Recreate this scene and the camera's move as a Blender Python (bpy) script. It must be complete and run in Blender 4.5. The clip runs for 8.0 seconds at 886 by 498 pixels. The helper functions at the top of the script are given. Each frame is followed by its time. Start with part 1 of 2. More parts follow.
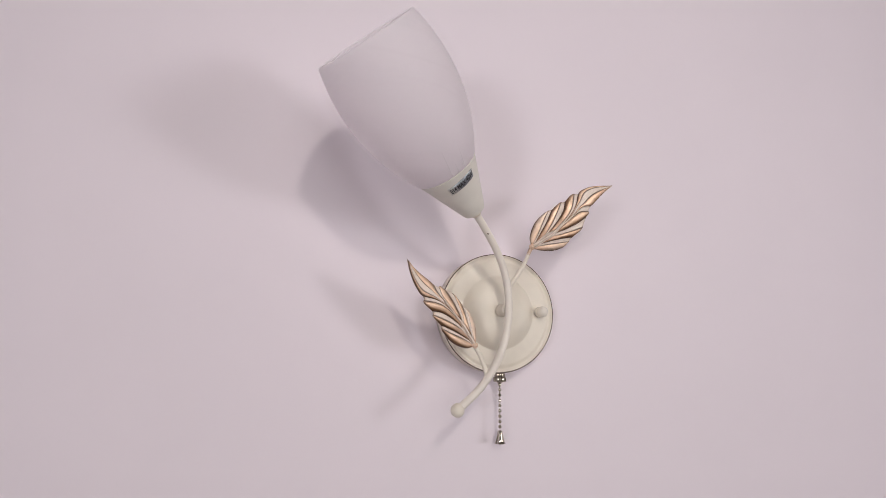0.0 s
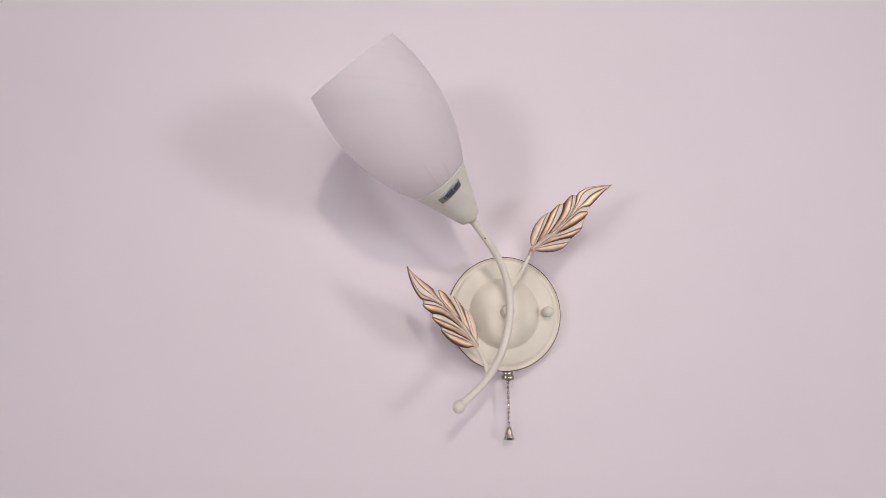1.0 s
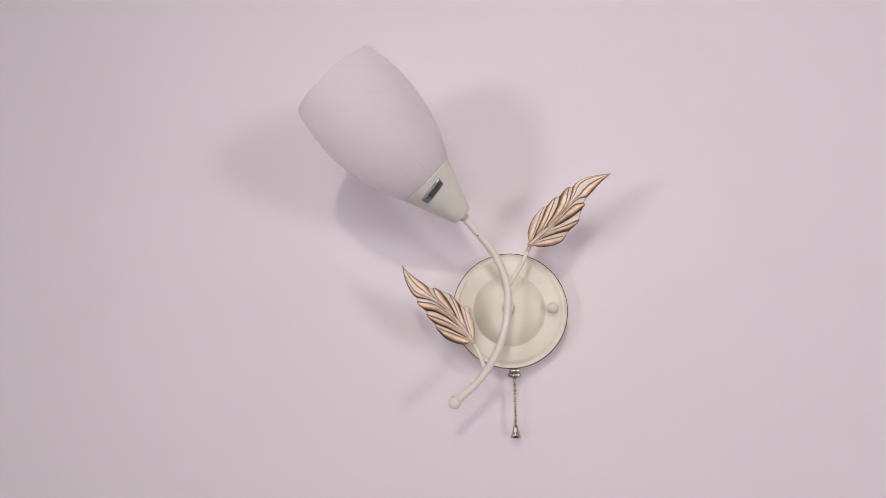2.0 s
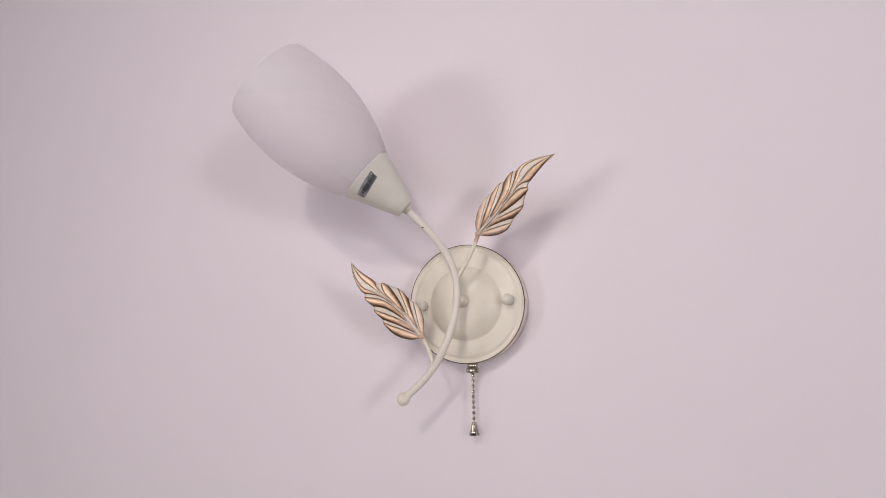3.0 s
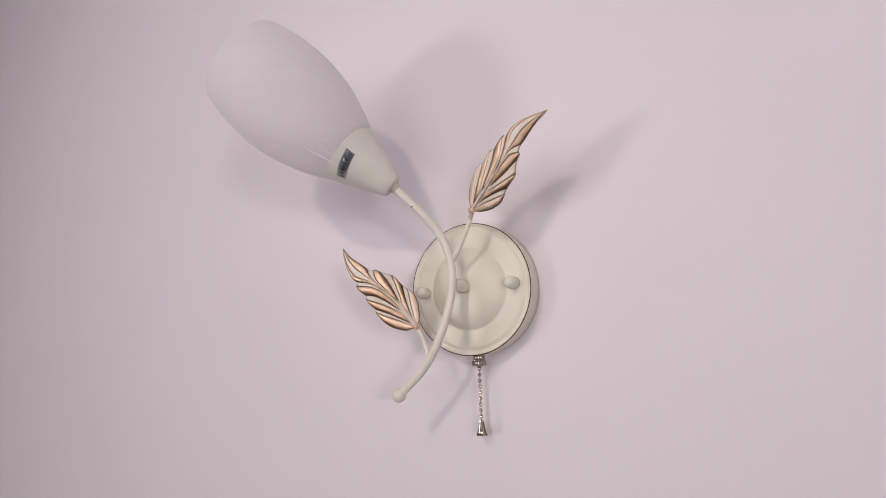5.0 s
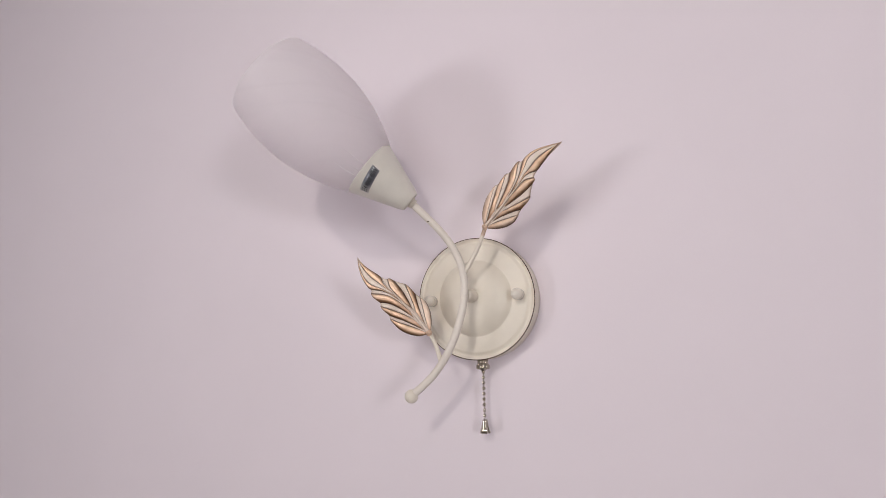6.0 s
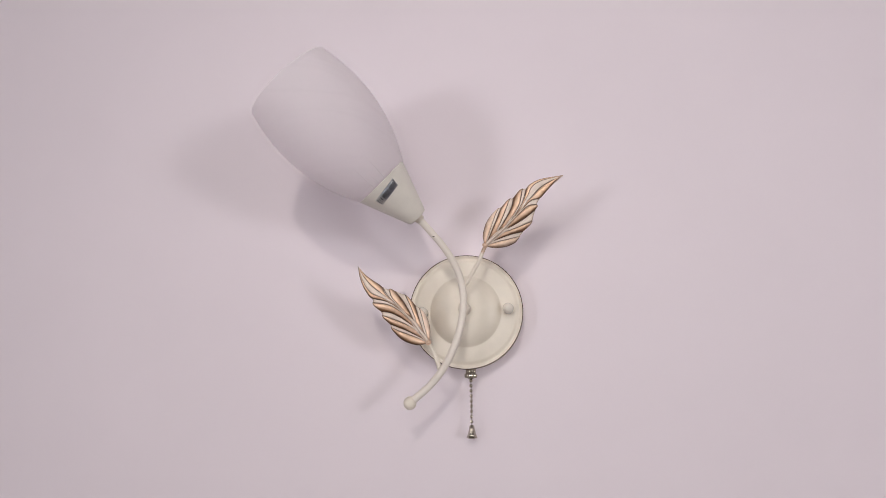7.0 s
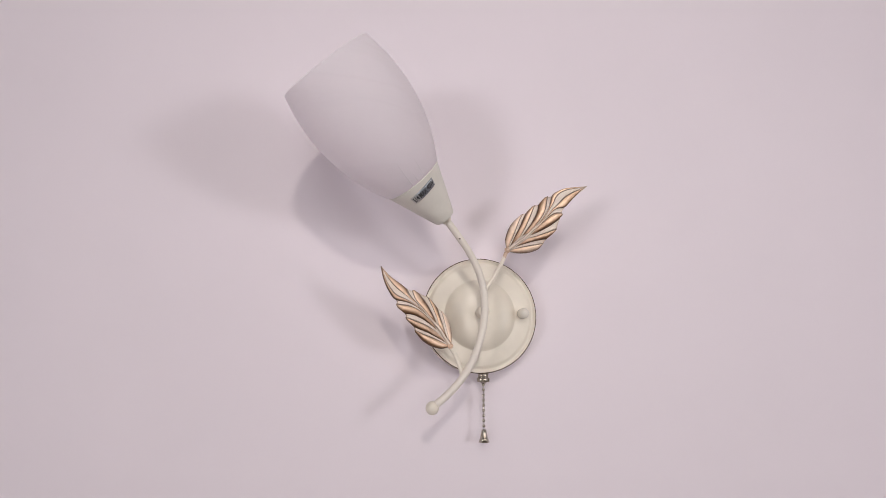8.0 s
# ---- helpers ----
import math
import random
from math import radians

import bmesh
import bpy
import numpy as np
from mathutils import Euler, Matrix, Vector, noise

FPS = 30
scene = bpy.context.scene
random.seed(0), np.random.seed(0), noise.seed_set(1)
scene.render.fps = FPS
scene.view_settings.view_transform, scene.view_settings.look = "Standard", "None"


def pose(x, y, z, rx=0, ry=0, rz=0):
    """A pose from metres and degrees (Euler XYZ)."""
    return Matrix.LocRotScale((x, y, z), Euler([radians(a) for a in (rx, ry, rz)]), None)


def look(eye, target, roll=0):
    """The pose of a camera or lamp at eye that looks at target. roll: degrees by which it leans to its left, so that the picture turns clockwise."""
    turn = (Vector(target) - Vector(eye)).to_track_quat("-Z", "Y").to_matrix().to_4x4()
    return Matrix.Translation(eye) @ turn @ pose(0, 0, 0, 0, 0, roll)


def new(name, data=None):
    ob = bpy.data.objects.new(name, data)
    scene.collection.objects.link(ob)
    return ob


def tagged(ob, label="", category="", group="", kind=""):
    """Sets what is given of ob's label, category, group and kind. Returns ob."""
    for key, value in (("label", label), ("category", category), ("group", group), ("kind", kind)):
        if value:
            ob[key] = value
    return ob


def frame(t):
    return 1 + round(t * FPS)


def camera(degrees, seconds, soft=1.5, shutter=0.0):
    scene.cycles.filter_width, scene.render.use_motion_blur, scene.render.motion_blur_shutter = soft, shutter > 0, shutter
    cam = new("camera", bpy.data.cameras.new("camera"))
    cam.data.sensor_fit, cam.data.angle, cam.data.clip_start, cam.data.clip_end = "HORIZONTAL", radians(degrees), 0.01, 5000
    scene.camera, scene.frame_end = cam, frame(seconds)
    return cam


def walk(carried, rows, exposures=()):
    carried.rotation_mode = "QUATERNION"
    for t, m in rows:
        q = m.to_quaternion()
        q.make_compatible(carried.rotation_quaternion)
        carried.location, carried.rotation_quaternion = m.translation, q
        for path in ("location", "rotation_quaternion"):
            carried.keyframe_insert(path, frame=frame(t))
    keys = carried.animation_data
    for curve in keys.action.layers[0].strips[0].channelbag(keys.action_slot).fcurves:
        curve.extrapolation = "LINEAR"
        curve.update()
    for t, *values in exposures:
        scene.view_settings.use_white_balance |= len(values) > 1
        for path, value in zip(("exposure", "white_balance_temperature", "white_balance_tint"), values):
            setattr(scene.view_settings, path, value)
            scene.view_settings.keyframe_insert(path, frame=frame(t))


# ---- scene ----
# The plate of the wall lamp is the middle of everything: its centre is at (0, 0, Z0), its rim faces -y.
Z0 = 1.45
WALL_Y = 0.017

# ---- camera ----
cam = camera(76.0, 8.0, soft=0.4)
PATH = [
    (0.0, -0.1593, -0.4569, -0.0312, 100.07, -0.50, -13.73),
    (0.2, -0.1534, -0.4651, -0.0298, 99.82, -0.36, -11.71),
    (0.3, -0.1481, -0.4688, -0.0289, 99.72, -0.29, -10.76),
    (0.5, -0.1335, -0.4757, -0.0271, 99.57, -0.12, -9.59),
    (0.7, -0.1165, -0.4837, -0.0285, 99.68, -0.05, -7.75),
    (1.0, -0.0886, -0.4946, -0.0303, 99.95, 0.08, -3.99),
    (1.2, -0.0719, -0.5005, -0.0271, 99.48, 0.05, -1.38),
    (2.3, 0.0560, -0.4947, -0.0416, 100.88, 0.28, 11.69),
    (2.5, 0.0752, -0.4871, -0.0422, 100.89, 0.62, 12.68),
    (2.8, 0.1128, -0.4706, -0.0412, 100.48, 0.77, 15.73),
    (3.0, 0.1344, -0.4583, -0.0401, 100.31, 0.90, 18.71),
    (3.5, 0.1557, -0.4328, -0.0387, 99.81, 1.39, 23.33),
    (4.0, 0.1878, -0.3970, -0.0383, 99.41, 1.76, 28.21),
    (4.2, 0.1927, -0.3857, -0.0436, 99.95, 1.93, 29.27),
    (4.7, 0.1958, -0.3790, -0.0434, 99.86, 1.91, 30.10),
    (5.3, 0.1941, -0.3849, -0.0424, 99.74, 1.86, 29.62),
    (5.5, 0.1841, -0.3992, -0.0421, 99.84, 1.68, 28.03),
    (5.8, 0.1665, -0.4244, -0.0391, 99.58, 1.45, 24.95),
    (6.0, 0.1526, -0.4403, -0.0366, 99.53, 1.29, 22.44),
    (6.2, 0.1364, -0.4553, -0.0383, 99.85, 1.09, 19.29),
    (6.5, 0.1085, -0.4767, -0.0403, 100.48, 0.78, 14.56),
    (6.8, 0.0687, -0.4901, -0.0446, 101.21, 0.63, 10.30),
    (7.0, 0.0410, -0.4974, -0.0475, 101.73, 0.55, 7.05),
    (7.2, 0.0239, -0.4998, -0.0482, 101.87, 0.43, 4.54),
    (7.5, -0.0000, -0.5014, -0.0490, 102.21, 0.29, -0.01),
    (7.7, -0.0311, -0.4990, -0.0464, 101.85, 0.18, -1.76),
    (8.0, -0.0749, -0.4929, -0.0420, 101.47, 0.03, -4.92),
    ]
walk(cam, [(t, pose(x, y, z + Z0, rx, ry, rz)) for t, x, y, z, rx, ry, rz in PATH],
     [(0, -0.05), (0.5, 0), (1, 0.02), (2.5, 0.01), (3.5, -0.02), (4, -0.03), (5.5, -0.06), (6.5, -0.05), (7.3, -0.04), (8, 0)])

# ---- light ----
world = bpy.data.worlds.new("world")
scene.world = world
world.use_nodes = True
world.node_tree.nodes["Background"].inputs["Color"].default_value = (0.8, 0.85, 1.0, 1)
world.node_tree.nodes["Background"].inputs["Strength"].default_value = 0.1
scene.view_settings.exposure = 0.0


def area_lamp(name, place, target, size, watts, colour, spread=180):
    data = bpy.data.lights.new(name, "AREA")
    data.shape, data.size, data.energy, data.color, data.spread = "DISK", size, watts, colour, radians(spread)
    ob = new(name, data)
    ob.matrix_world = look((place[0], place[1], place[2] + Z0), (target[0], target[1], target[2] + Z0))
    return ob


area_lamp("ceiling_spot", (-0.02, -1.48, 0.72), (0, 0, 0.03), 0.10, 0.70, (1.0, 0.93, 0.855), 72)
area_lamp("studio_lamp", (1.75, -1.80, 0.04), (-0.08, 0, -0.04), 0.42, 4.1, (0.970, 0.955, 1.0), 104)
area_lamp("studio_lamp", (-1.43, -1.85, -0.11), (0.12, 0, 0.20), 0.42, 2.15, (0.970, 0.953, 1.0), 86)
# Added soft fill from behind the camera to lift the shadows; no known source
area_lamp("added_fill", (0.05, -2.35, 0.20), (0.12, 0, 0.12), 1.5, 3.1, (0.998, 0.963, 0.978), 74)


# ---- materials ----
def material(name):
    m = bpy.data.materials.new(name)
    m.use_nodes = True
    return m, m.node_tree, m.node_tree.nodes["Principled BSDF"]


def noise_node(tree, scale, detail=4.0, rough=0.55):
    coord = tree.nodes.new("ShaderNodeTexCoord")
    n = tree.nodes.new("ShaderNodeTexNoise")
    n.inputs["Scale"].default_value, n.inputs["Detail"].default_value, n.inputs["Roughness"].default_value = scale, detail, rough
    tree.links.new(coord.outputs["Object"], n.inputs["Vector"])
    return n


def vary(tree, base, scale, low, high):
    """The colour base, made darker and lighter by noise between the factors low and high."""
    n = noise_node(tree, scale)
    ramp = tree.nodes.new("ShaderNodeValToRGB")
    ramp.color_ramp.elements[0].position, ramp.color_ramp.elements[1].position = 0.3, 0.7
    ramp.color_ramp.elements[0].color = (*[c * low for c in base], 1)
    ramp.color_ramp.elements[1].color = (*[min(1, c * high) for c in base], 1)
    tree.links.new(n.outputs["Fac"], ramp.inputs["Fac"])
    return ramp.outputs["Color"]


def bump(tree, shader, scale, strength, distance):
    n = noise_node(tree, scale, 5.0)
    b = tree.nodes.new("ShaderNodeBump")
    b.inputs["Strength"].default_value, b.inputs["Distance"].default_value = strength, distance
    tree.links.new(n.outputs["Fac"], b.inputs["Height"])
    tree.links.new(b.outputs["Normal"], shader.inputs["Normal"])


def plain(name, colour, rough, metal=0.0, scale=60.0, spread=0.03, grain=None, coat=0.0):
    m, tree, s = material(name)
    tree.links.new(vary(tree, colour, scale, 1 - spread, 1 + spread), s.inputs["Base Color"])
    s.inputs["Roughness"].default_value, s.inputs["Metallic"].default_value = rough, metal
    s.inputs["Coat Weight"].default_value, s.inputs["Coat Roughness"].default_value = coat, 0.15
    if grain:
        bump(tree, s, *grain)
    return m


WALL_PAINT = plain("wall_paint", (0.80, 0.722, 0.765), 0.85, scale=7.0, spread=0.012, grain=(900.0, 0.08, 0.0004))
ROOM_PAINT = plain("room_paint", (0.78, 0.735, 0.64), 0.85, scale=7.0, spread=0.015, grain=(900.0, 0.08, 0.0004))
FLOOR_PAINT = plain("floor_boards", (0.62, 0.56, 0.50), 0.55, scale=5.0, spread=0.15)
CEILING_PAINT = plain("ceiling_paint", (0.86, 0.85, 0.85), 0.9, scale=5.0, spread=0.015)
CREAM = plain("cream_enamel", (0.772, 0.706, 0.602), 0.46, scale=90.0, spread=0.025, grain=(1400.0, 0.06, 0.0003), coat=0.06)
GLOSS_CREAM = plain("glossy_cream_enamel", (0.76, 0.705, 0.62), 0.30, scale=90.0, spread=0.025, grain=(1400.0, 0.03, 0.0003), coat=0.7)
CUP_CREAM = plain("grey_cream_enamel", (0.745, 0.712, 0.640), 0.44, scale=90.0, spread=0.03, grain=(1400.0, 0.06, 0.0003), coat=0.08)
ARM_CREAM = plain("satin_cream_enamel", (0.765, 0.702, 0.625), 0.42, scale=90.0, spread=0.025, grain=(1400.0, 0.05, 0.0003), coat=0.08)
BROWN = plain("brown_line", (0.085, 0.038, 0.024), 0.5, scale=250.0, spread=0.4)
CHROME = plain("chrome", (0.53, 0.49, 0.42), 0.05, metal=1.0, scale=300.0, spread=0.06)
BLACK_INK = plain("black_ink", (0.015, 0.015, 0.017), 0.5, scale=300.0, spread=0.1)
WHITE_GLASS = plain("white_glass", (0.88, 0.855, 0.865), 0.45, scale=200.0, spread=0.02)
DARK = plain("hole_shadow", (0.16, 0.12, 0.09), 0.8, scale=300.0, spread=0.2)


def make_gilt():
    """Cream enamel with rubbed gold on the ridges, shade painted into the gold, and brown antique wash in the creases,
    by the paint stored on the mesh.
    """
    m, tree, s = material("gilded_enamel")
    paint = tree.nodes.new("ShaderNodeAttribute")
    paint.attribute_name = "paint"
    split = tree.nodes.new("ShaderNodeSeparateColor")
    tree.links.new(paint.outputs["Color"], split.inputs["Color"])
    fine, broad = noise_node(tree, 210.0, 6.0), noise_node(tree, 48.0, 3.0)
    n = tree.nodes.new("ShaderNodeMix")
    n.data_type = "FLOAT"
    n.inputs[0].default_value = 0.5
    tree.links.new(fine.outputs["Fac"], n.inputs[2])
    tree.links.new(broad.outputs["Fac"], n.inputs[3])

    def worn(socket, lean):
        a = tree.nodes.new("ShaderNodeMath")
        a.operation = "MULTIPLY_ADD"
        tree.links.new(n.outputs[0], a.inputs[0])
        a.inputs[1].default_value = lean
        b = tree.nodes.new("ShaderNodeMath")
        b.operation = "SUBTRACT"
        tree.links.new(socket, a.inputs[2])
        tree.links.new(a.outputs[0], b.inputs[0])
        b.inputs[1].default_value = lean * 0.5
        b.use_clamp = True
        return b.outputs[0]

    def mix(a, b, fac):
        x = tree.nodes.new("ShaderNodeMix")
        x.data_type = "RGBA"
        tree.links.new(a, x.inputs[6])
        tree.links.new(b, x.inputs[7])
        tree.links.new(fac, x.inputs[0])
        return x.outputs[2]

    cream = vary(tree, (0.79, 0.685, 0.605), 120.0, 0.92, 1.05)
    gold = vary(tree, (0.87, 0.625, 0.45), 150.0, 0.84, 1.10)
    brown = vary(tree, (0.085, 0.036, 0.017), 300.0, 0.7, 1.3)
    gilt = worn(split.outputs["Red"], 0.75)
    wash = worn(split.outputs["Green"], 0.5)
    # dark tone of the gold; on the cushions it paints in their shade
    bronze_shade = vary(tree, (0.27, 0.15, 0.082), 260.0, 0.8, 1.2)
    rubbed = mix(gold, bronze_shade, worn(split.outputs["Blue"], 0.8))
    tree.links.new(mix(mix(cream, rubbed, gilt), brown, wash), s.inputs["Base Color"])
    metal = tree.nodes.new("ShaderNodeMath")
    metal.operation = "MULTIPLY"
    metal.inputs[1].default_value = 0.66
    tree.links.new(gilt, metal.inputs[0])
    tree.links.new(metal.outputs[0], s.inputs["Metallic"])
    s.inputs["Roughness"].default_value = 0.47
    bump(tree, s, 700.0, 0.15, 0.0003)
    return m


def make_frosted():
    """Frosted white glass: light passes through it, scattered; faint cloudy streaks."""
    m, tree, s = material("frosted_glass")
    cloud = vary(tree, (0.998, 0.973, 0.986), 28.0, 0.985, 1.0)
    coord = tree.nodes.new("ShaderNodeTexCoord")
    turn = tree.nodes.new("ShaderNodeMapping")
    turn.inputs["Rotation"].default_value = (0.5, 0.4, 0.9)
    turn.inputs["Scale"].default_value = (3.0, 8.0, 26.0)
    tree.links.new(coord.outputs["Object"], turn.inputs["Vector"])
    vein = tree.nodes.new("ShaderNodeTexNoise")
    vein.inputs["Scale"].default_value, vein.inputs["Detail"].default_value, vein.inputs["Distortion"].default_value = 1.0, 3.0, 1.5
    tree.links.new(turn.outputs["Vector"], vein.inputs["Vector"])
    band = tree.nodes.new("ShaderNodeValToRGB")
    for at, value in ((0.36, 0.993), (0.44, 0.972), (0.50, 0.990), (0.57, 0.992), (0.61, 1.0), (0.66, 0.992)):
        e = band.color_ramp.elements.new(at)
        e.color = (value, value, value, 1)
    band.color_ramp.elements[0].color = (1, 1, 1, 1)
    tree.links.new(vein.outputs["Fac"], band.inputs["Fac"])
    both_tints = tree.nodes.new("ShaderNodeMix")
    both_tints.data_type, both_tints.blend_type = "RGBA", "MULTIPLY"
    both_tints.inputs[0].default_value = 1.0
    tree.links.new(cloud, both_tints.inputs[6])
    tree.links.new(band.outputs["Color"], both_tints.inputs[7])
    tint = both_tints.outputs[2]
    tree.links.new(tint, s.inputs["Base Color"])
    s.inputs["Roughness"].default_value = 0.6
    s.inputs["Specular IOR Level"].default_value = 0.2
    through_light = tree.nodes.new("ShaderNodeBsdfTranslucent")
    tree.links.new(tint, through_light.inputs["Color"])
    both = tree.nodes.new("ShaderNodeMixShader")
    both.inputs["Fac"].default_value = 0.76
    tree.links.new(s.outputs["BSDF"], both.inputs[1])
    tree.links.new(through_light.outputs["BSDF"], both.inputs[2])
    tree.links.new(both.outputs["Shader"], tree.nodes["Material Output"].inputs["Surface"])
    return m


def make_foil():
    """Grey silvered foil; its sheen is put into the colour, pale towards one end."""
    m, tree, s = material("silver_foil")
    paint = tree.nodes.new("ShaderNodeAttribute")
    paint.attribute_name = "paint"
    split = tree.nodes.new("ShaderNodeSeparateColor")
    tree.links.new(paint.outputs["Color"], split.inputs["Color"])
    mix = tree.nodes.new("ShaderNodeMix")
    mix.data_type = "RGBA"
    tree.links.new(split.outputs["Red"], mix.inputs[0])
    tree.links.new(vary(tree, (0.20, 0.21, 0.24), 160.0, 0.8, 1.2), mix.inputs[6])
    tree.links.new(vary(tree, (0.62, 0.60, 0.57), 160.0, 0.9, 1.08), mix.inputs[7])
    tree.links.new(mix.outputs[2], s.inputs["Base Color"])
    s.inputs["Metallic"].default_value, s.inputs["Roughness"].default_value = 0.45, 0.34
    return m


GILT = make_gilt()
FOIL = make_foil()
FROSTED = make_frosted()


# ---- mesh helpers ----
def part(name, bm, mat, parent=None, label="", smooth=True):
    """One bmesh as one object, under its thing or part."""
    bmesh.ops.recalc_face_normals(bm, faces=bm.faces)
    me = bpy.data.meshes.new(name)
    bm.to_mesh(me)
    bm.free()
    for p in me.polygons:
        p.use_smooth = smooth
    me.materials.append(mat)
    ob = new(name, me)
    if parent:
        ob.parent = parent
    if label:
        tagged(ob, label)
    return ob


def basis(axis, side=(0, 0, 1)):
    """A turn that takes z to the given axis."""
    z = Vector(axis).normalized()
    x = (Vector(side) - z * Vector(side).dot(z)).normalized()
    return Matrix((x, z.cross(x), z)).transposed().to_4x4()


def revolve(profile, segs=64, m=None, bm=None, scallop=0.0, lobes=0):
    """Turn a profile of (radius, height) round z; ends of radius 0 close to a point. Lobes flute it."""
    bm = bm or bmesh.new()
    m = m or Matrix.Identity(4)
    rings = []
    for r, h in profile:
        if r < 1e-7:
            rings.append([bm.verts.new(m @ Vector((0, 0, h)))])
            continue
        ring = []
        for i in range(segs):
            a = 2 * math.pi * i / segs
            k = r * (1 + scallop * math.cos(lobes * a))
            ring.append(bm.verts.new(m @ Vector((k * math.cos(a), k * math.sin(a), h))))
        rings.append(ring)
    for a, b in zip(rings, rings[1:]):
        for i in range(segs):
            j = (i + 1) % segs
            if len(a) == 1 and len(b) > 1:
                bm.faces.new((a[0], b[j], b[i]))
            elif len(b) == 1 and len(a) > 1:
                bm.faces.new((a[i], a[j], b[0]))
            elif len(a) > 1:
                bm.faces.new((a[i], a[j], b[j], b[i]))
    return bm


def smooth_line(points, steps=8):
    """A Catmull-Rom line through the points."""
    p = [Vector(q) for q in points]
    p = [p[0] * 2 - p[1]] + p + [p[-1] * 2 - p[-2]]
    out = []
    for i in range(1, len(p) - 2):
        for k in range(steps):
            t = k / steps
            a, b, c, d = p[i - 1], p[i], p[i + 1], p[i + 2]
            out.append(0.5 * (2 * b + (c - a) * t + (2 * a - 5 * b + 4 * c - d) * t * t + (3 * b - a - 3 * c + d) * t ** 3))
    return out + [p[-2]]


def tube(line, radii, segs=20, bm=None):
    """A round bar along a line; radii: one number or one for each point."""
    bm = bm or bmesh.new()
    n = len(line)
    radii = [radii] * n if isinstance(radii, float) else radii
    up, rings = Vector((0.3, -1, 0.1)), []
    for i, c in enumerate(line):
        d = (line[min(i + 1, n - 1)] - line[max(i - 1, 0)]).normalized()
        x = (up - d * up.dot(d)).normalized()
        y = d.cross(x)
        up = x
        rings.append([bm.verts.new(c + radii[i] * (math.cos(2 * math.pi * k / segs) * x + math.sin(2 * math.pi * k / segs) * y)) for k in range(segs)])
    for a, b in zip(rings, rings[1:]):
        for k in range(segs):
            j = (k + 1) % segs
            bm.faces.new((a[k], a[j], b[j], b[k]))
    bm.faces.new(rings[0][::-1])
    bm.faces.new(rings[-1])
    return bm


def ball(r, m, segs=32):
    n = 14
    return revolve([(r * math.sin(math.pi * i / n), -r * math.cos(math.pi * i / n)) for i in range(n + 1)], segs, m)


def box(x0, x1, y0, y1, z0, z1):
    bm = bmesh.new()
    bmesh.ops.create_cube(bm, size=1.0)
    for v in bm.verts:
        v.co = Vector((x0 + (v.co.x + 0.5) * (x1 - x0), y0 + (v.co.y + 0.5) * (y1 - y0), z0 + (v.co.z + 0.5) * (z1 - z0)))
    return bm


# ---- the room ----
def structure(name, bm, mat, label, category):
    return tagged(part(name, bm, mat, smooth=False), label, category, kind="structure")


HALF, BACK, HIGH = 2.2, -2.6, 2.45
structure("floor", box(-HALF, HALF, BACK, WALL_Y, -0.1, 0.0), FLOOR_PAINT, "plain brown floor of the room", "floor")
structure("ceiling", box(-HALF, HALF, BACK, WALL_Y, HIGH, HIGH + 0.1), CEILING_PAINT, "plain white painted ceiling", "ceiling")
structure("wall_north", box(-HALF - 0.15, HALF + 0.15, WALL_Y, WALL_Y + 0.15, -0.1, HIGH + 0.1), WALL_PAINT, "smooth pale pinkish lilac painted wall behind the lamp", "wall")
structure("wall_south", box(-HALF - 0.15, HALF + 0.15, BACK - 0.15, BACK, -0.1, HIGH + 0.1), ROOM_PAINT, "plain pale painted wall of the room", "wall")
structure("wall_west", box(-HALF - 0.15, -HALF, BACK, WALL_Y, -0.1, HIGH + 0.1), ROOM_PAINT, "plain pale painted side wall", "wall")
structure("wall_east", box(HALF, HALF + 0.15, BACK, WALL_Y, -0.1, HIGH + 0.1), ROOM_PAINT, "plain pale painted side wall", "wall")

# ---- the wall lamp ----
lamp = tagged(new("wall_lamp"), "cream wall lamp with frosted glass shade and two gilded leaves", "wall lamp")
lamp.location = (0, 0, Z0)
OUT = basis((0, -1, 0))  # z of a turned part points off the wall


def plate():
    R = 0.050
    dome = [(0.0309 * k / 24, 0.0078 * (1 - (k / 24) ** 3.8) + 0.0002) for k in range(25)]
    prof = dome + [(0.0313, 0.0), (0.0320, 0.0),
            (0.0345, 0.0), (0.0432, 0.0), (0.0443, -0.0003), (0.0453, -0.0011), (0.0462, -0.0017), (0.0472, -0.0018), (0.0482, -0.0010), (0.0489, -0.0002), (0.0494, 0.0), (R - 0.0003, -0.0001), (R, -0.0006),
            (R, -0.010), (R, -WALL_Y), (R - 0.002, -WALL_Y), (R - 0.002, -0.004), (0, -0.004)]
    body = part("backplate", revolve(prof, 128, OUT), CREAM, lamp, "round cream backplate with a raised boss")
    line = [(R - 0.0006, 0.00005), (R - 0.0005, 0.0002), (R - 0.0001, 0.0001), (R + 0.0001, -0.0001), (R + 0.0001, -0.0003), (R - 0.0002, -0.0004), (R - 0.0004, -0.0004), (R - 0.0006, 0.00005)]
    part("edge_line", revolve(line, 128, OUT), BROWN, body, "thin dark brown painted edge line")
    return body


def cap_nut(x, z, body):
    r = 0.0046
    prof = [(0, -0.0006), (0.0044, -0.0006), (0.0044, 0.0046)]
    prof += [(r * math.cos(a), 0.0072 + r * math.sin(a)) for a in [radians(k) for k in range(-28, 91, 10)]]
    prof[-1] = (0, 0.0072 + r)
    m = Matrix.Translation((x, 0, z)) @ OUT
    return part("cap_nut", revolve(prof, 32, m), GLOSS_CREAM, body, "rounded cream cap nut")


body = plate()
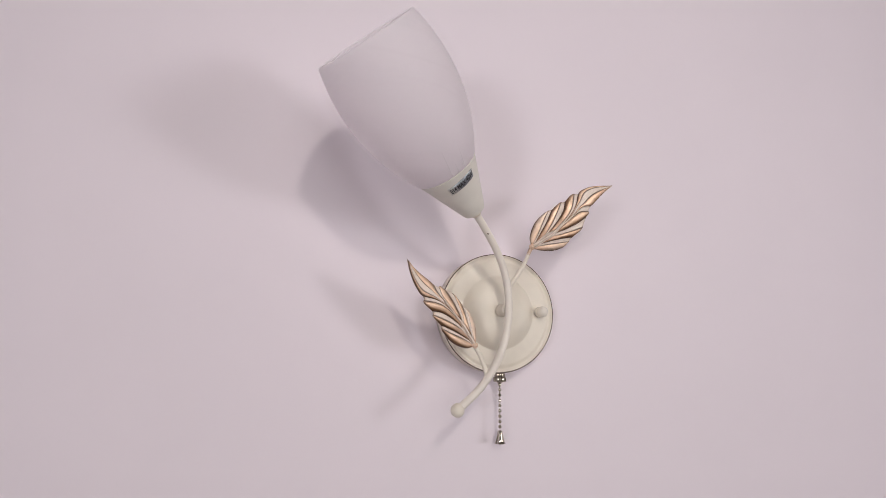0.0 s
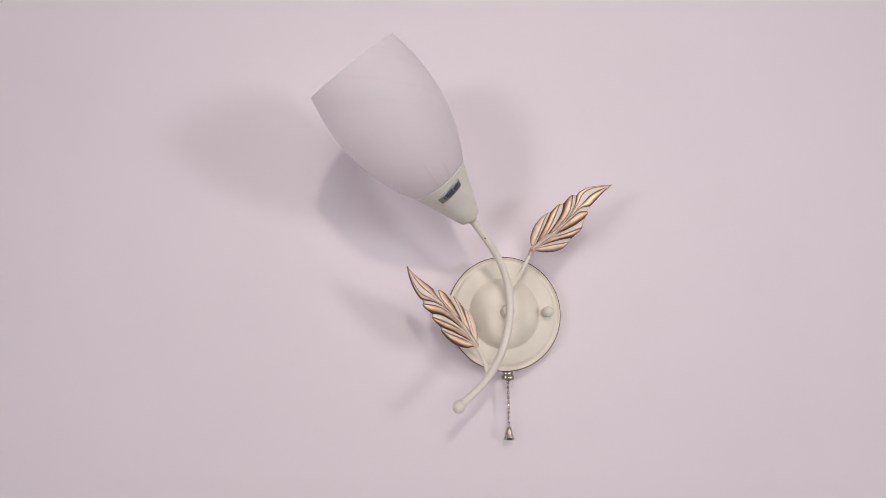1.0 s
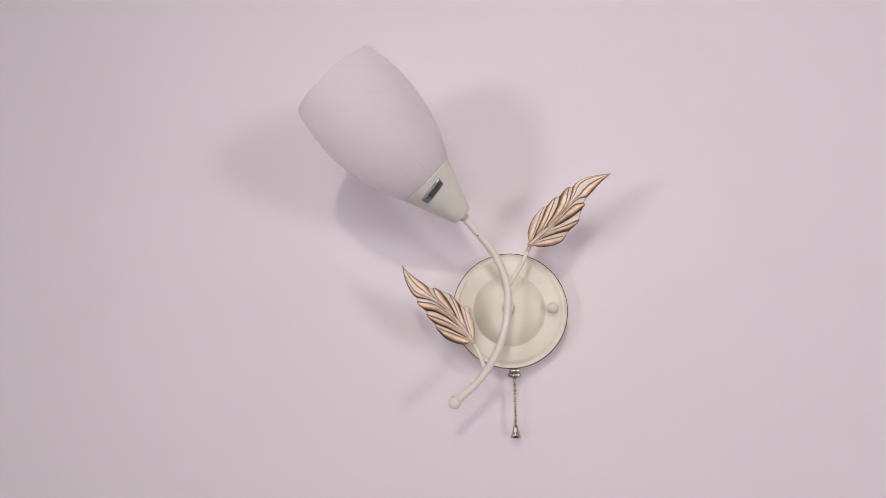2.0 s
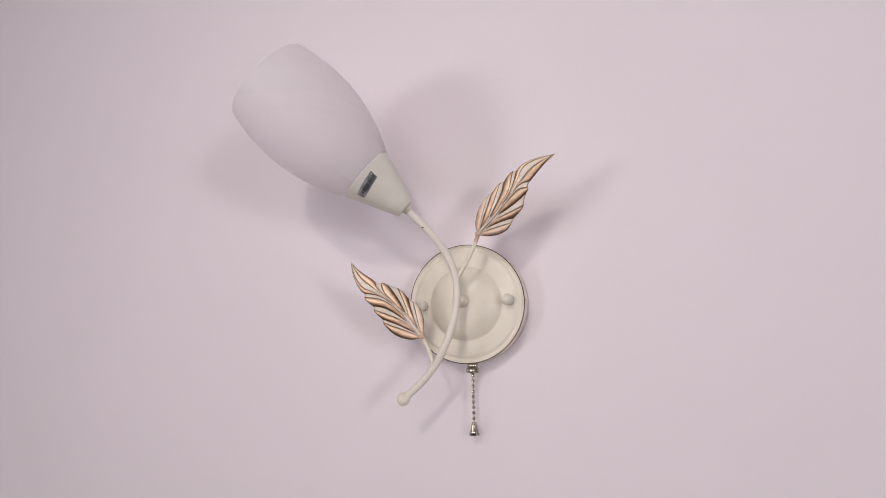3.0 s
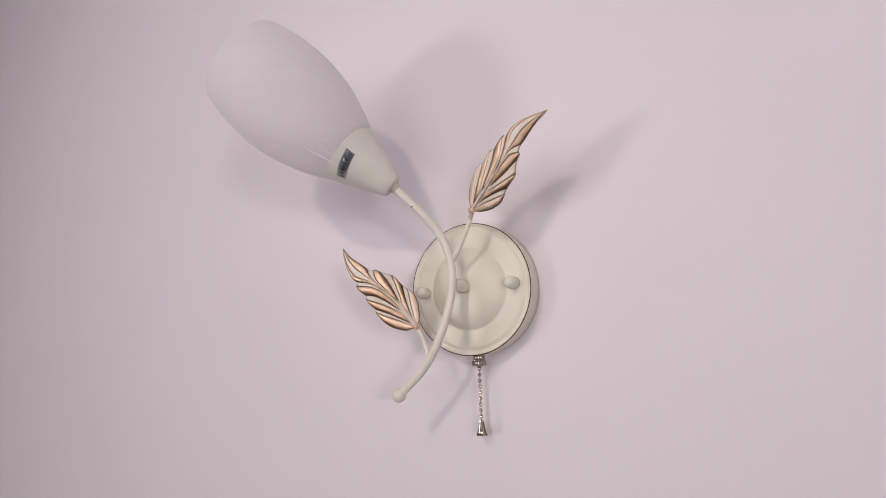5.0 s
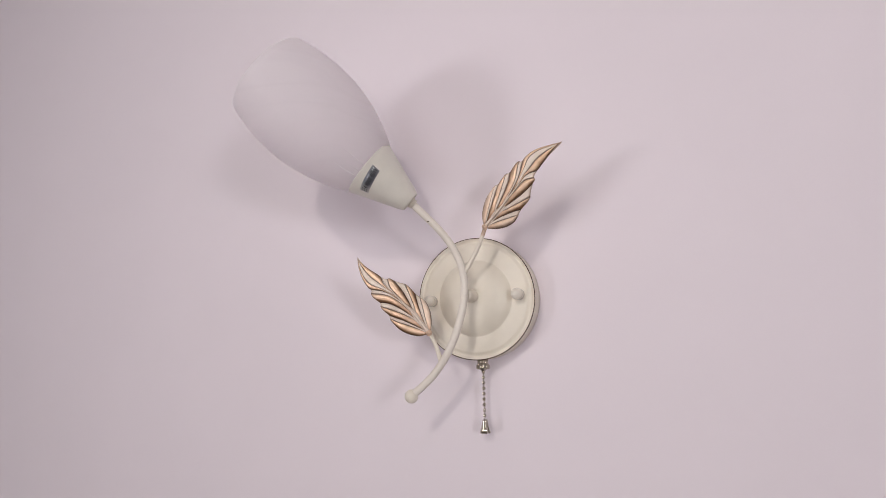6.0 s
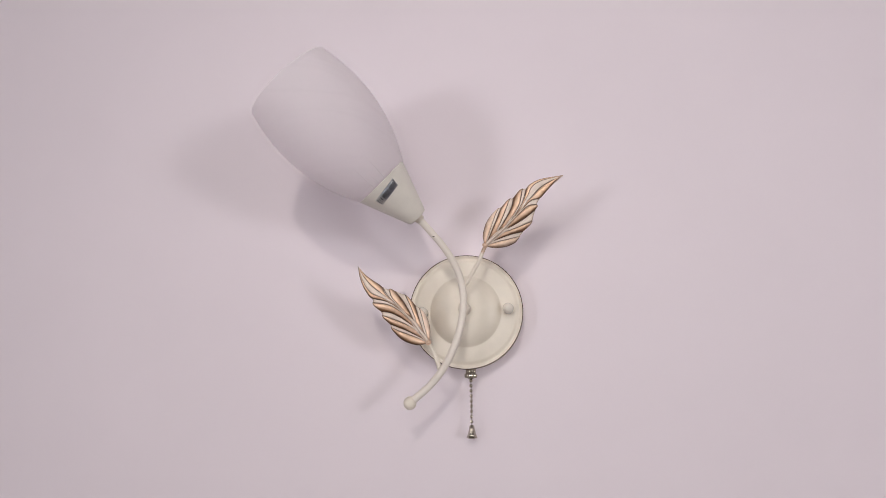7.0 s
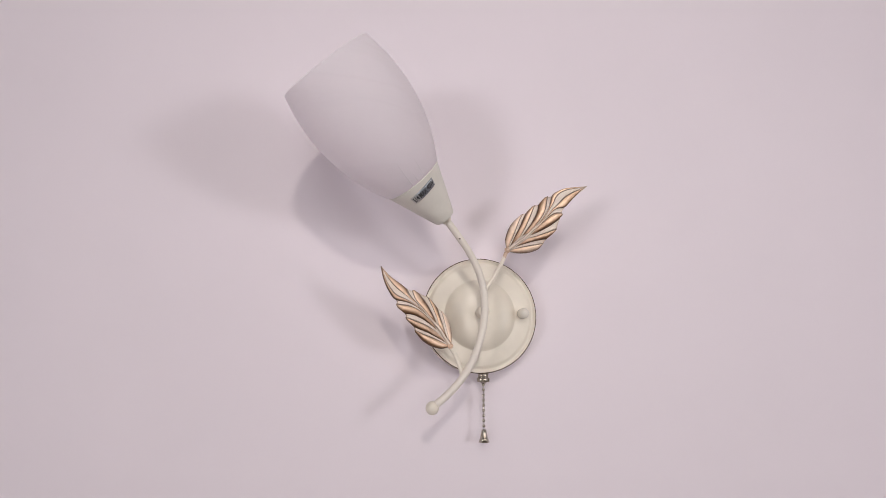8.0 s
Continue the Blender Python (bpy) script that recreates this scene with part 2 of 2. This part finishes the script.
cap_nut(0.0372, 0.0012, body)
cap_nut(-0.0376, -0.0010, body)


def boss_nut():
    prof = [(0, 0.0065), (0.0048, 0.0065), (0.0052, 0.0080), (0.0054, 0.0110), (0.0053, 0.0145), (0.0050, 0.0165), (0.0047, 0.0170), (0.0047, 0.0225), (0.0044, 0.0231), (0.0, 0.0232)]
    return part("centre_nut", revolve(prof, 40, Matrix.Translation((0, 0, 0.0012)) @ OUT), CREAM, lamp, "domed cream nut that holds the arm")


boss_nut()

ARM = [(-0.0437, -0.0315, -0.0760), (-0.0280, -0.0302, -0.0627), (-0.0174, -0.0299, -0.0501), (-0.0102, -0.0295, -0.0376), (-0.0051, -0.0285, -0.0250), (-0.0017, -0.0271, -0.0124),
       (0.0001, -0.0258, 0.0002), (0.0001, -0.0252, 0.0128), (-0.0020, -0.0262, 0.0253), (-0.0068, -0.0291, 0.0379), (-0.0144, -0.0342, 0.0505), (-0.0247, -0.0409, 0.0631), (-0.0353, -0.0474, 0.0750)]
arm_line = smooth_line(ARM)
arm = part("arm", tube(arm_line, 0.0030), ARM_CREAM, lamp, "curved cream tube arm")
part("end_ball", ball(0.0053, Matrix.Translation(ARM[0])), CREAM, arm)
HOLE = Vector((-0.0222, -0.0418, 0.0590))
# a low disc, no cut: the shade inside the hole is its dark colour
part("screw_hole", revolve([(0, 0.0003), (0.0007, 0.0002), (0.0010, 0.0), (0.0007, -0.0006), (0, -0.0006)], 12, Matrix.Translation(HOLE) @ basis((0.2, -1, 0.1))), DARK, arm, "small dark screw hole in the arm")

# cup and glass
CUP_AT, CUP_AXIS, CUP_LONG = Vector((-0.0347, -0.0470, 0.0744)), Vector((-0.648, -0.417, 0.637)).normalized(), 0.0420
CUP_R0, CUP_R1 = 0.0088, 0.0243
CUP = Matrix.Translation(CUP_AT) @ basis(CUP_AXIS, (0, -1, 0))
prof = [(0, 0), (CUP_R0 - 0.0012, 0), (CUP_R0 - 0.0003, 0.0004), (CUP_R0 + 0.0002, 0.0012)]
prof += [(CUP_R0 + (CUP_R1 - CUP_R0) * k / 10, CUP_LONG * k / 10) for k in range(1, 11)]
prof += [(CUP_R1 + 0.0002, CUP_LONG + 0.0004), (CUP_R1 - 0.0002, CUP_LONG + 0.0006), (CUP_R1 - 0.0008, CUP_LONG - 0.0005), (CUP_R1 - 0.0022, CUP_LONG - 0.004), (0.009, 0.004), (0, 0.004)]
cup = part("lamp_cup", revolve(prof, 96, CUP), CUP_CREAM, lamp, "conical cream metal cup")
part("collar", revolve([(0, -0.0035), (0.0036, -0.0035), (0.0040, -0.0030), (0.0040, -0.0012), (0.0046, -0.0009), (0.0046, 0.0002), (0, 0.0002)], 32, CUP), CREAM, cup)

GLASS_AXIS, GLASS_LONG = Vector((-0.6211, -0.3798, 0.6856)).normalized(), 0.1056
GLASS = Matrix.Translation(Vector((-0.0623, -0.0637, 0.1011))) @ basis(GLASS_AXIS, (0, -1, 0))
GLASS_R = [0.0245, 0.0331, 0.0387, 0.0423, 0.0430, 0.0417, 0.0381]


def glass_radius(h):
    return float(np.polyval(GLASS_FIT, h / GLASS_LONG))


GLASS_FIT = np.polyfit(np.linspace(0, 1, len(GLASS_R)), GLASS_R, 4)


def glass():
    n, thick = 40, 0.0028
    prof = [(0.0205, -0.006), (0.0222, -0.003), (0.0232, -0.0008)]
    prof += [(glass_radius(GLASS_LONG * k / n), GLASS_LONG * k / n) for k in range(n + 1)]
    top = prof[-1][0]
    prof += [(top - 0.0004, GLASS_LONG + 0.0008), (top - thick / 2, GLASS_LONG + 0.0012), (top - thick + 0.0004, GLASS_LONG + 0.0008)]
    prof += [(glass_radius(GLASS_LONG * k / n) - thick, GLASS_LONG * k / n) for k in range(n, -1, -1)]
    prof += [(0.0228 - thick, -0.003), (0.0205 - thick, -0.006), (0.0205, -0.006)]
    return part("glass_shade", revolve(prof, 128, GLASS), FROSTED, lamp, "frosted white tulip glass shade")


shade = glass()


def on_cup(angle, s, lift):
    """A point on the cup; the sticker lies a little askew."""
    s += 0.0027 * (math.degrees(angle) + 14) / 57
    r = CUP_R0 + (CUP_R1 - CUP_R0) * s / CUP_LONG + lift
    return CUP @ Vector((r * math.cos(angle), r * math.sin(angle), s))


def sticker():
    """A strip of foil that lies round the cup."""
    a0, a1, s0, s1, n = radians(-45), radians(16), 0.0302, 0.0368, 24
    bm = bmesh.new()
    paint = bm.verts.layers.float_color.new("paint")
    rows = []
    for lift in (0.0, 0.00025):
        rows.append([[bm.verts.new(on_cup(a0 + (a1 - a0) * i / n, s, lift)) for i in range(n + 1)] for s in (s0, s1)])
        for row in rows[-1]:
            for i, x in enumerate(row):
                # sheen painted as tone: pale at the first end, slightly at the last
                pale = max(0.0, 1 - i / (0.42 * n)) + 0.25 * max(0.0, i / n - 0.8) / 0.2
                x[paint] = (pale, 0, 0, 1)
    low, top = rows
    for i in range(n):
        bm.faces.new((top[0][i], top[0][i + 1], top[1][i + 1], top[1][i]))
        for k in (0, 1):
            bm.faces.new((low[k][i], low[k][i + 1], top[k][i + 1], top[k][i]))
    for i in (0, n):
        bm.faces.new((low[0][i], top[0][i], top[1][i], low[1][i]))
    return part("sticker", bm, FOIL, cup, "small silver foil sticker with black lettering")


def lettering(words):
    data = bpy.data.curves.new("lettering", "FONT")
    data.body, data.size, data.align_x, data.align_y = words, 1.0, "CENTER", "CENTER"
    data.offset = 0.022
    ob = new("lettering_curve", data)
    me = bpy.data.meshes.new_from_object(ob.evaluated_get(bpy.context.evaluated_depsgraph_get()))
    bpy.data.objects.remove(ob)
    bm = bmesh.new()
    bm.from_mesh(me)
    bpy.data.meshes.remove(me)
    xs, ys = [v.co.x for v in bm.verts], [v.co.y for v in bm.verts]
    x0, x1, y0, y1 = min(xs), max(xs), min(ys), max(ys)
    bmesh.ops.subdivide_edges(bm, edges=[e for e in bm.edges if e.calc_length() > 0.3], cuts=2)
    for v in bm.verts:
        a = radians(-42 + 57 * (v.co.x - x0) / (x1 - x0))
        v.co = on_cup(a, 0.0313 + 0.0044 * (v.co.y - y0) / (y1 - y0), 0.00040)
    return part("lettering", bm, BLACK_INK, cup, "black printed letters", smooth=False)


sticker()
lettering("E14 MAX 40W")


def glass_rib(angle, bend, long):
    line, radii = [], []
    for k in range(15):
        f = k / 14
        h = -0.002 + long * f
        a = radians(angle + bend * f * f)
        r = glass_radius(h) - 0.0002
        line.append(GLASS @ Vector((r * math.cos(a), r * math.sin(a), h)))
        radii.append(0.00046 * (1 - f) ** 0.8 + 0.00002)
    return part("rib", tube(line, radii, 8), WHITE_GLASS, shade, "thin moulded rib in the glass")


glass_rib(-19, 4, 0.034)
glass_rib(-7, -2, 0.014)
glass_rib(6, -3, 0.028)

# ---- leaves ----
# The cast leaf, in millimetres from its foot: along the leaf and across it.
# Seams run from the midrib out to the rim, in order from the foot round the point and back to the foot;
# between them lie, by turns, gold cushions and flat cream fingers.
SEAMS = [
    [(1.0, 2.0), (4.6, 7.6), (12.4, 12.8), (20, 15.0), (28.5, 15.2)],
    [(2.8, 1.5), (8.6, 4.2), (15.9, 8.0), (23.1, 11.9), (30.0, 14.6)],
    [(4.5, 0.9), (12.0, 3.6), (21.5, 7.6), (27.5, 10.8), (32.6, 13.6)],
    [(16.2, 1.5), (26.4, 6.2), (35.4, 10.4), (42.2, 13.5)],
    [(17.6, 0.4), (29.0, 2.4), (39.0, 6.6), (45.6, 12.3)],
    [(20.5, -0.9), (35.0, 0.7), (45.2, 4.4), (55.2, 12.2)],
    [(34.0, -0.9), (44.0, 1.6), (51.0, 5.0), (58.4, 10.6)],
    [(41.5, -0.2), (53.0, 4.2), (62.0, 8.0), (71.5, 7.2), (79.5, 4.0), (83.6, 1.7)],
    [(44.5, -0.4), (55.5, 2.0), (66.0, 3.7), (75.0, 3.3), (81.5, 1.9), (83.6, 1.0)],
    [(42.5, -1.2), (50.0, -0.5), (55.0, -0.8), (60.2, -2.6)],
    [(28.5, -2.2), (39.7, -1.9), (47.5, -2.0), (54.3, -5.0)],
    [(23.5, -3.3), (32.0, -5.0), (41.0, -7.0), (51.6, -7.9)],
    [(20.0, -4.1), (24.5, -6.9), (32.0, -9.8), (42.2, -12.8)],
    [(8.0, -2.5), (16.5, -5.4), (25.0, -9.6), (31.5, -13.6)],
    [(3.4, -2.4), (12.0, -7.0), (20.0, -11.2), (26.5, -14.4)],
    [(1.0, -2.6), (5.5, -7.6), (12.5, -12.6), (20, -15.2), (25.0, -14.9)],
]
POINT = (86.7, 0.2)
# gold or cream, height, how far the rim bulges, foot side of the strip (0: first seam)
STRIPS = [("gold", 1.9, 0.2, 0), ("cream", 1.0, -0.4, 0), ("gold", 2.3, 1.5, 0), ("cream", 1.2, -0.7, 0), ("gold", 2.3, 1.6, 0), ("cream", 1.1, -0.8, 0),
          ("point", 1.5, 0.0, 0), ("cream", 1.0, 0.0, 0), ("point", 1.5, 0.0, 1),
          ("cream", 1.1, -0.7, 1), ("gold", 2.2, 1.4, 1), ("cream", 1.2, -0.7, 1), ("gold", 2.1, 1.3, 1), ("cream", 1.0, -0.4, 1), ("gold", 1.9, 0.2, 1)]
BLADE = [(0.4, 1.2, -1.5), (4, 5.5, -5.4), (12, 11.8, -11.6), (20, 14.0, -14.2), (30, 13.6, -13.0), (36, 12.0, -12.4), (42, 12.4, -11.4), (48, 11.6, -8.4), (54, 11.2, -5.0), (58, 9.8, -2.6), (66, 9.6, -1.0), (76, 6.1, 0.6), (83, 2.1, 0.4), (86.0, 0.35, 0.15)]


def spread_along(points, n):
    """n + 1 points at even steps along a smooth line."""
    line = smooth_line([(a, b, 0) for a, b in points], 10)
    gone = [0.0]
    for a, b in zip(line, line[1:]):
        gone.append(gone[-1] + (b - a).length)
    out = []
    for k in range(n + 1):
        w = gone[-1] * k / n
        i = max(j for j in range(len(gone)) if gone[j] <= w + 1e-9)
        i = min(i, len(line) - 2)
        out.append(line[i].lerp(line[i + 1], (w - gone[i]) / max(1e-9, gone[i + 1] - gone[i])))
    return out


def ramp(x, low, high):
    return min(1.0, max(0.0, (x - low) / (high - low)))


def leaf(foot, along, face, arch, sway, fan, wide, joint, bow, pale, rub, seed):
    """A cast leaf of gold cushions and cream fingers on a thin blade, a midrib, a bud at its foot and the stem that joins it to the arm."""
    rng = random.Random(seed)
    u = Vector(along).normalized()
    n = (Vector(face) - u * Vector(face).dot(u)).normalized()
    v = n.cross(u)
    foot = Vector(foot)

    def place(a, b, w):
        s = a / 86.5
        b = b * wide if b < 0 else b
        b -= fan * math.sin(math.pi * ramp(s, 0.60, 1.0)) ** 0.8 * ramp(9 - b, 0, 9)
        x = ramp(s, 0.72, 1.0)
        b += sway * x * x * (3 - 2 * x)
        dome = arch * 4 * s * (1 - s) - 0.010 * b * b
        return foot + 0.001 * (u * a + v * b + n * (w + dome))

    bm = bmesh.new()
    paint = bm.verts.layers.float_color.new("paint")

    def vert(a, b, w, gilt, wash, shade=0.0):
        x = bm.verts.new(place(a, b, w))
        x[paint] = (gilt, wash, min(1.0, shade), 1)
        return x

    # blade
    top, low = [], []
    for a, b1, b0 in BLADE:
        top.append([vert(a, b0 + (b1 - b0) * k / 6, 0.1, 0.15, 0.25) for k in range(7)])
        low.append([vert(a, b0 + (b1 - b0) * k / 6, -0.8, 0.3, 0.2) for k in range(7)])
    for i in range(len(BLADE) - 1):
        for k in range(6):
            bm.faces.new((top[i][k], top[i][k + 1], top[i + 1][k + 1], top[i + 1][k]))
            bm.faces.new((low[i][k], low[i + 1][k], low[i + 1][k + 1], low[i][k + 1]))
        for k in (0, 6):
            bm.faces.new((top[i][k], top[i + 1][k], low[i + 1][k], low[i][k]))

    # cushions and fingers
    n_long = 40
    spread = [spread_along(line, n_long) for line in SEAMS]
    for j, (kind, high, bulge, base) in enumerate(STRIPS):
        e0, e1 = SEAMS[j], SEAMS[j + 1]
        if kind == "point":
            # the rim of the leaf's point closes these two on their outer side
            if base == 0:
                e0 = e0[:-1] + [(58.6, 10.5), (65, 10.4), (72, 8.6), (79, 5.3), (84, 2.0), POINT]
                e1 = e1 + [POINT]
            else:
                e0 = e0 + [POINT]
                e1 = [(44.0, -0.9), (50.5, -0.3), (55.5, -0.6), (60.0, -2.4), (66, -1.3), (72, 0.1), (79, 1.0), (84, 0.8), POINT]
        e0, e1 = spread_along(e0, n_long), spread_along(e1, n_long)
        gold = kind != "cream"
        if kind != "point":
            # the fingers are thin ribs by the midrib and widen towards the rim
            for i in range(n_long + 1):
                slim = 0.22 - 0.17 * ramp(i / n_long, 0.30, 0.95)
                a, b = e0[i], e1[i]
                if gold:
                    if j > 0:
                        e0[i] = a.lerp(spread[j - 1][i], slim)
                    if j < 14:
                        e1[i] = b.lerp(spread[j + 2][i], slim)
                elif j != 7:
                    e0[i], e1[i] = a.lerp(b, slim), b.lerp(a, slim)
        lobe = 0 if j in (0, 1) else 1 if j in (13, 14) else None
        fade = pale[lobe] if lobe is not None and gold else 0.0
        lean = rng.uniform(-0.03, 0.03)
        n_wide = 22 if gold else 14
        grid, under = [], []
        for i in range(n_long + 1):
            s = i / n_long
            # round at the inner end, a soft lip at the rim
            rise = math.sqrt(max(0.0, 1 - (1 - ramp(s, 0.0, 0.07)) ** 2)) * (1 - 0.75 * ramp(s, 0.86, 1.0) ** 2.2)
            rise *= (0.45 + 0.55 * ramp(s, 0.0, 0.45)) if gold else (0.75 + 0.25 * ramp(s, 0.0, 0.3))
            row, row0 = [], []
            for k in range(n_wide + 1):
                c = k / n_wide
                q = e0[i].lerp(e1[i], c)
                x = c if base == 0 else 1 - c  # 0 at the side of the foot
                out = bulge * (1 - abs(2 * x - 1.25) ** 1.4) * ramp(s, 0.75, 1.0) ** 2
                away = (e0[-1] + e1[-1] - e0[-4] - e1[-4]).normalized()
                q = q + away * out
                if gold:
                    # steep towards the foot, a long soft fall towards the point
                    rim = 1 - min(1.0, min(x / (0.24 + lean), (1 - x) / (0.34 + lean)))
                    body = math.sqrt(1 - rim * rim) * (0.62 + 0.38 * math.sin(math.pi * x ** 0.85)) - 0.10 * math.exp(-((x - 0.55) / 0.10) ** 2) * ramp(s, 0.2, 0.6)
                    edge = min(x / 0.10, (1 - x) / 0.10)
                    gilt = ramp(edge, 0.25, 1.1) * (1 - fade * (0.35 + 0.65 * ramp(s, 0.1, 0.6)))
                    gilt = max(gilt, 0.9 * ramp(s, 0.93, 1.0))
                    wash = (1.4 * math.exp(-(x / 0.11) ** 2) + 1.1 * math.exp(-((1 - x) / 0.08) ** 2)) * (0.35 + 0.65 * ramp(s, 0.03, 0.3)) * (1 - 0.45 * fade)
                    wash = max(wash, 0.55 * ramp(s, 0.955, 1.0) * (1 - fade))
                    # shade painted into the gold, darkest towards the foot and at the rim
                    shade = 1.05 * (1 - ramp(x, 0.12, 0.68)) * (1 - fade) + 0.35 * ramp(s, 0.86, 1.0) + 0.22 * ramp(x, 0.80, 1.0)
                    if kind == "point":
                        gilt = max(gilt, ramp(s, 0.90, 0.97))
                        wash *= 0.9 * (1 - 0.85 * ramp(s, 0.84, 0.97))
                else:
                    # a flat band with a fine raised border
                    body = min(1.0, math.sin(math.pi * c) * 2.4) if 0 < c < 1 else 0.0
                    body *= 0.72 + 0.28 * max(math.exp(-((c - 0.16) / 0.09) ** 2), math.exp(-((c - 0.84) / 0.09) ** 2))
                    gilt = 0.10 + 0.45 * ramp(s, 0.93, 1.0)
                    wash = 0.8 * (math.exp(-(c / 0.08) ** 2) + math.exp(-((1 - c) / 0.08) ** 2)) * (0.4 + 0.6 * ramp(s, 0.0, 0.2)) + 0.35 * ramp(s, 0.97, 1.0)
                    shade = 0.2
                w = 0.30 + rise * high * body * (0.74 if gold else 1.15)
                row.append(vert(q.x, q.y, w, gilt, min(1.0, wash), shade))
                row0.append(vert(q.x, q.y, -0.5, 0.2, 0.3))
            grid.append(row)
            under.append(row0)
        for i in range(n_long):
            for k in range(n_wide):
                bm.faces.new((grid[i][k], grid[i][k + 1], grid[i + 1][k + 1], grid[i + 1][k]))
                bm.faces.new((under[i][k], under[i + 1][k], under[i + 1][k + 1], under[i][k + 1]))
            for k in (0, n_wide):
                bm.faces.new((grid[i][k], grid[i + 1][k], under[i + 1][k], under[i][k]))
        for i in (0, n_long):
            for k in range(n_wide):
                bm.faces.new((grid[i][k], grid[i][k + 1], under[i][k + 1], under[i][k]))
    bmesh.ops.remove_doubles(bm, verts=bm.verts, dist=0.00001)
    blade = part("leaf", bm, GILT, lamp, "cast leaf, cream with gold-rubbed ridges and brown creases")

    # midrib
    rib = [(1, -0.4), (8, -0.8), (18, -1.6), (28, -1.4), (36, -1.4), (43, -0.8)]
    line = [place(q.x, q.y, 1.0) for q in spread_along(rib, 40)]
    bm = tube(line, [0.0008 * (1 - k / 40) + 0.0003 for k in range(41)], 10)
    paint = bm.verts.layers.float_color.new("paint")
    for x in bm.verts:
        x[paint] = (0.15, 0.03, 0, 1)
    part("midrib", bm, GILT, blade)

    # bud
    m = Matrix.Translation(place(0.6, -0.3, 1.0)) @ basis(n, u)
    bm = revolve([(0, -0.0016), (0.0021, -0.0012), (0.0025, 0.0), (0.0021, 0.0010), (0.0013, 0.0014), (0.0012, 0.0019), (0.0, 0.0022)], 20, m, scallop=0.07, lobes=3)
    paint = bm.verts.layers.float_color.new("paint")
    for x in bm.verts:
        x[paint] = (0.75, 0.05, 0, 1)
    part("bud", bm, GILT, blade, "small round gold-rubbed bud")

    # stem
    a, b = place(0.0, -0.3, -0.6), Vector(joint)
    line = smooth_line([a + 0.003 * u, a, a.lerp(b, 0.35) + Vector(bow) * 0.9, a.lerp(b, 0.7) + Vector(bow) * 0.7, b], 8)
    stem = part("stem", tube(line, [0.0014 + 0.0005 * k / (len(line) - 1) for k in range(len(line))], 12), CREAM, blade, "thin cream stem")
    if rub:
        end = line[4:17]
        bm = tube(end, [0.00165 - 0.0001 * k / len(end) for k in range(len(end))], 12)
        paint = bm.verts.layers.float_color.new("paint")
        for x in bm.verts:
            x[paint] = (0.7, 0.15, 0.35, 1)
        part("sleeve", bm, GILT, stem, "gold-rubbed end of the stem")
    return blade


leaf((0.0195, -0.0278, 0.0524), (0.750, -0.208, 0.628), (-0.2121, -0.9746, -0.0722), 5.0, -2.2, 2.0, 1.07, (0.0008, -0.0248, 0.0185), (0.001, 0.0, -0.001), (0.35, 0.25), True, 3)
leaf((-0.0291, -0.0279, -0.0284), (-0.652, -0.160, 0.736), (0.3644, -0.9232, 0.1221), 3.0, 0.3, 0.0, 1.0, (-0.0190, -0.0285, -0.0520), (0.001, 0.0, 0.001), (0.0, 0.45), False, 8)

# ---- pull switch and chain ----
CHAIN_X, CHAIN_Y = 0.0030, 0.0062


def pull_switch():
    at = Matrix.Translation((CHAIN_X, CHAIN_Y, 0))
    prof = [(0, -0.0485), (0.0043, -0.0485), (0.0043, -0.0532), (0.0040, -0.0535), (0.0050, -0.0537), (0.0053, -0.0542), (0.0053, -0.0566), (0.0049, -0.0573), (0.0025, -0.0575), (0.0020, -0.0585), (0, -0.0585)]
    ob = part("pull_switch", revolve(prof, 96, at, scallop=0.055, lobes=11), CHROME, lamp, "knurled chrome pull switch under the plate")
    prof_b = [(0.0015 * math.sin(math.pi * i / 8), -0.0015 * math.cos(math.pi * i / 8)) for i in range(9)]
    pitch, first, count = 0.00425, -0.0597, 9
    wire = tube([Vector((CHAIN_X, CHAIN_Y, -0.0570)), Vector((CHAIN_X, CHAIN_Y, -0.0800)), Vector((CHAIN_X, CHAIN_Y, -0.0980))], 0.00022, 8)
    chain = part("pull_chain", wire, CHROME, lamp, "chrome ball chain that hangs from the switch")
    bead = part("bead", revolve(prof_b, 14), CHROME, chain)
    bead.location = (CHAIN_X, CHAIN_Y, first)
    for k in range(1, count):
        b = new("bead", bead.data)
        b.parent = chain
        b.location = (CHAIN_X, CHAIN_Y, first - pitch * k)
    at = Matrix.Translation((CHAIN_X, CHAIN_Y, 0))
    prof = [(0, -0.0965), (0.0014, -0.0965), (0.0019, -0.0972), (0.0023, -0.1000), (0.0031, -0.1038), (0.0044, -0.1070), (0.0041, -0.1071), (0.0026, -0.1035), (0.0, -0.1025)]
    part("bell_pull", revolve(prof, 72, at, scallop=0.09, lobes=6), CHROME, chain, "small fluted chrome bell at the end of the chain")
    return ob


pull_switch()
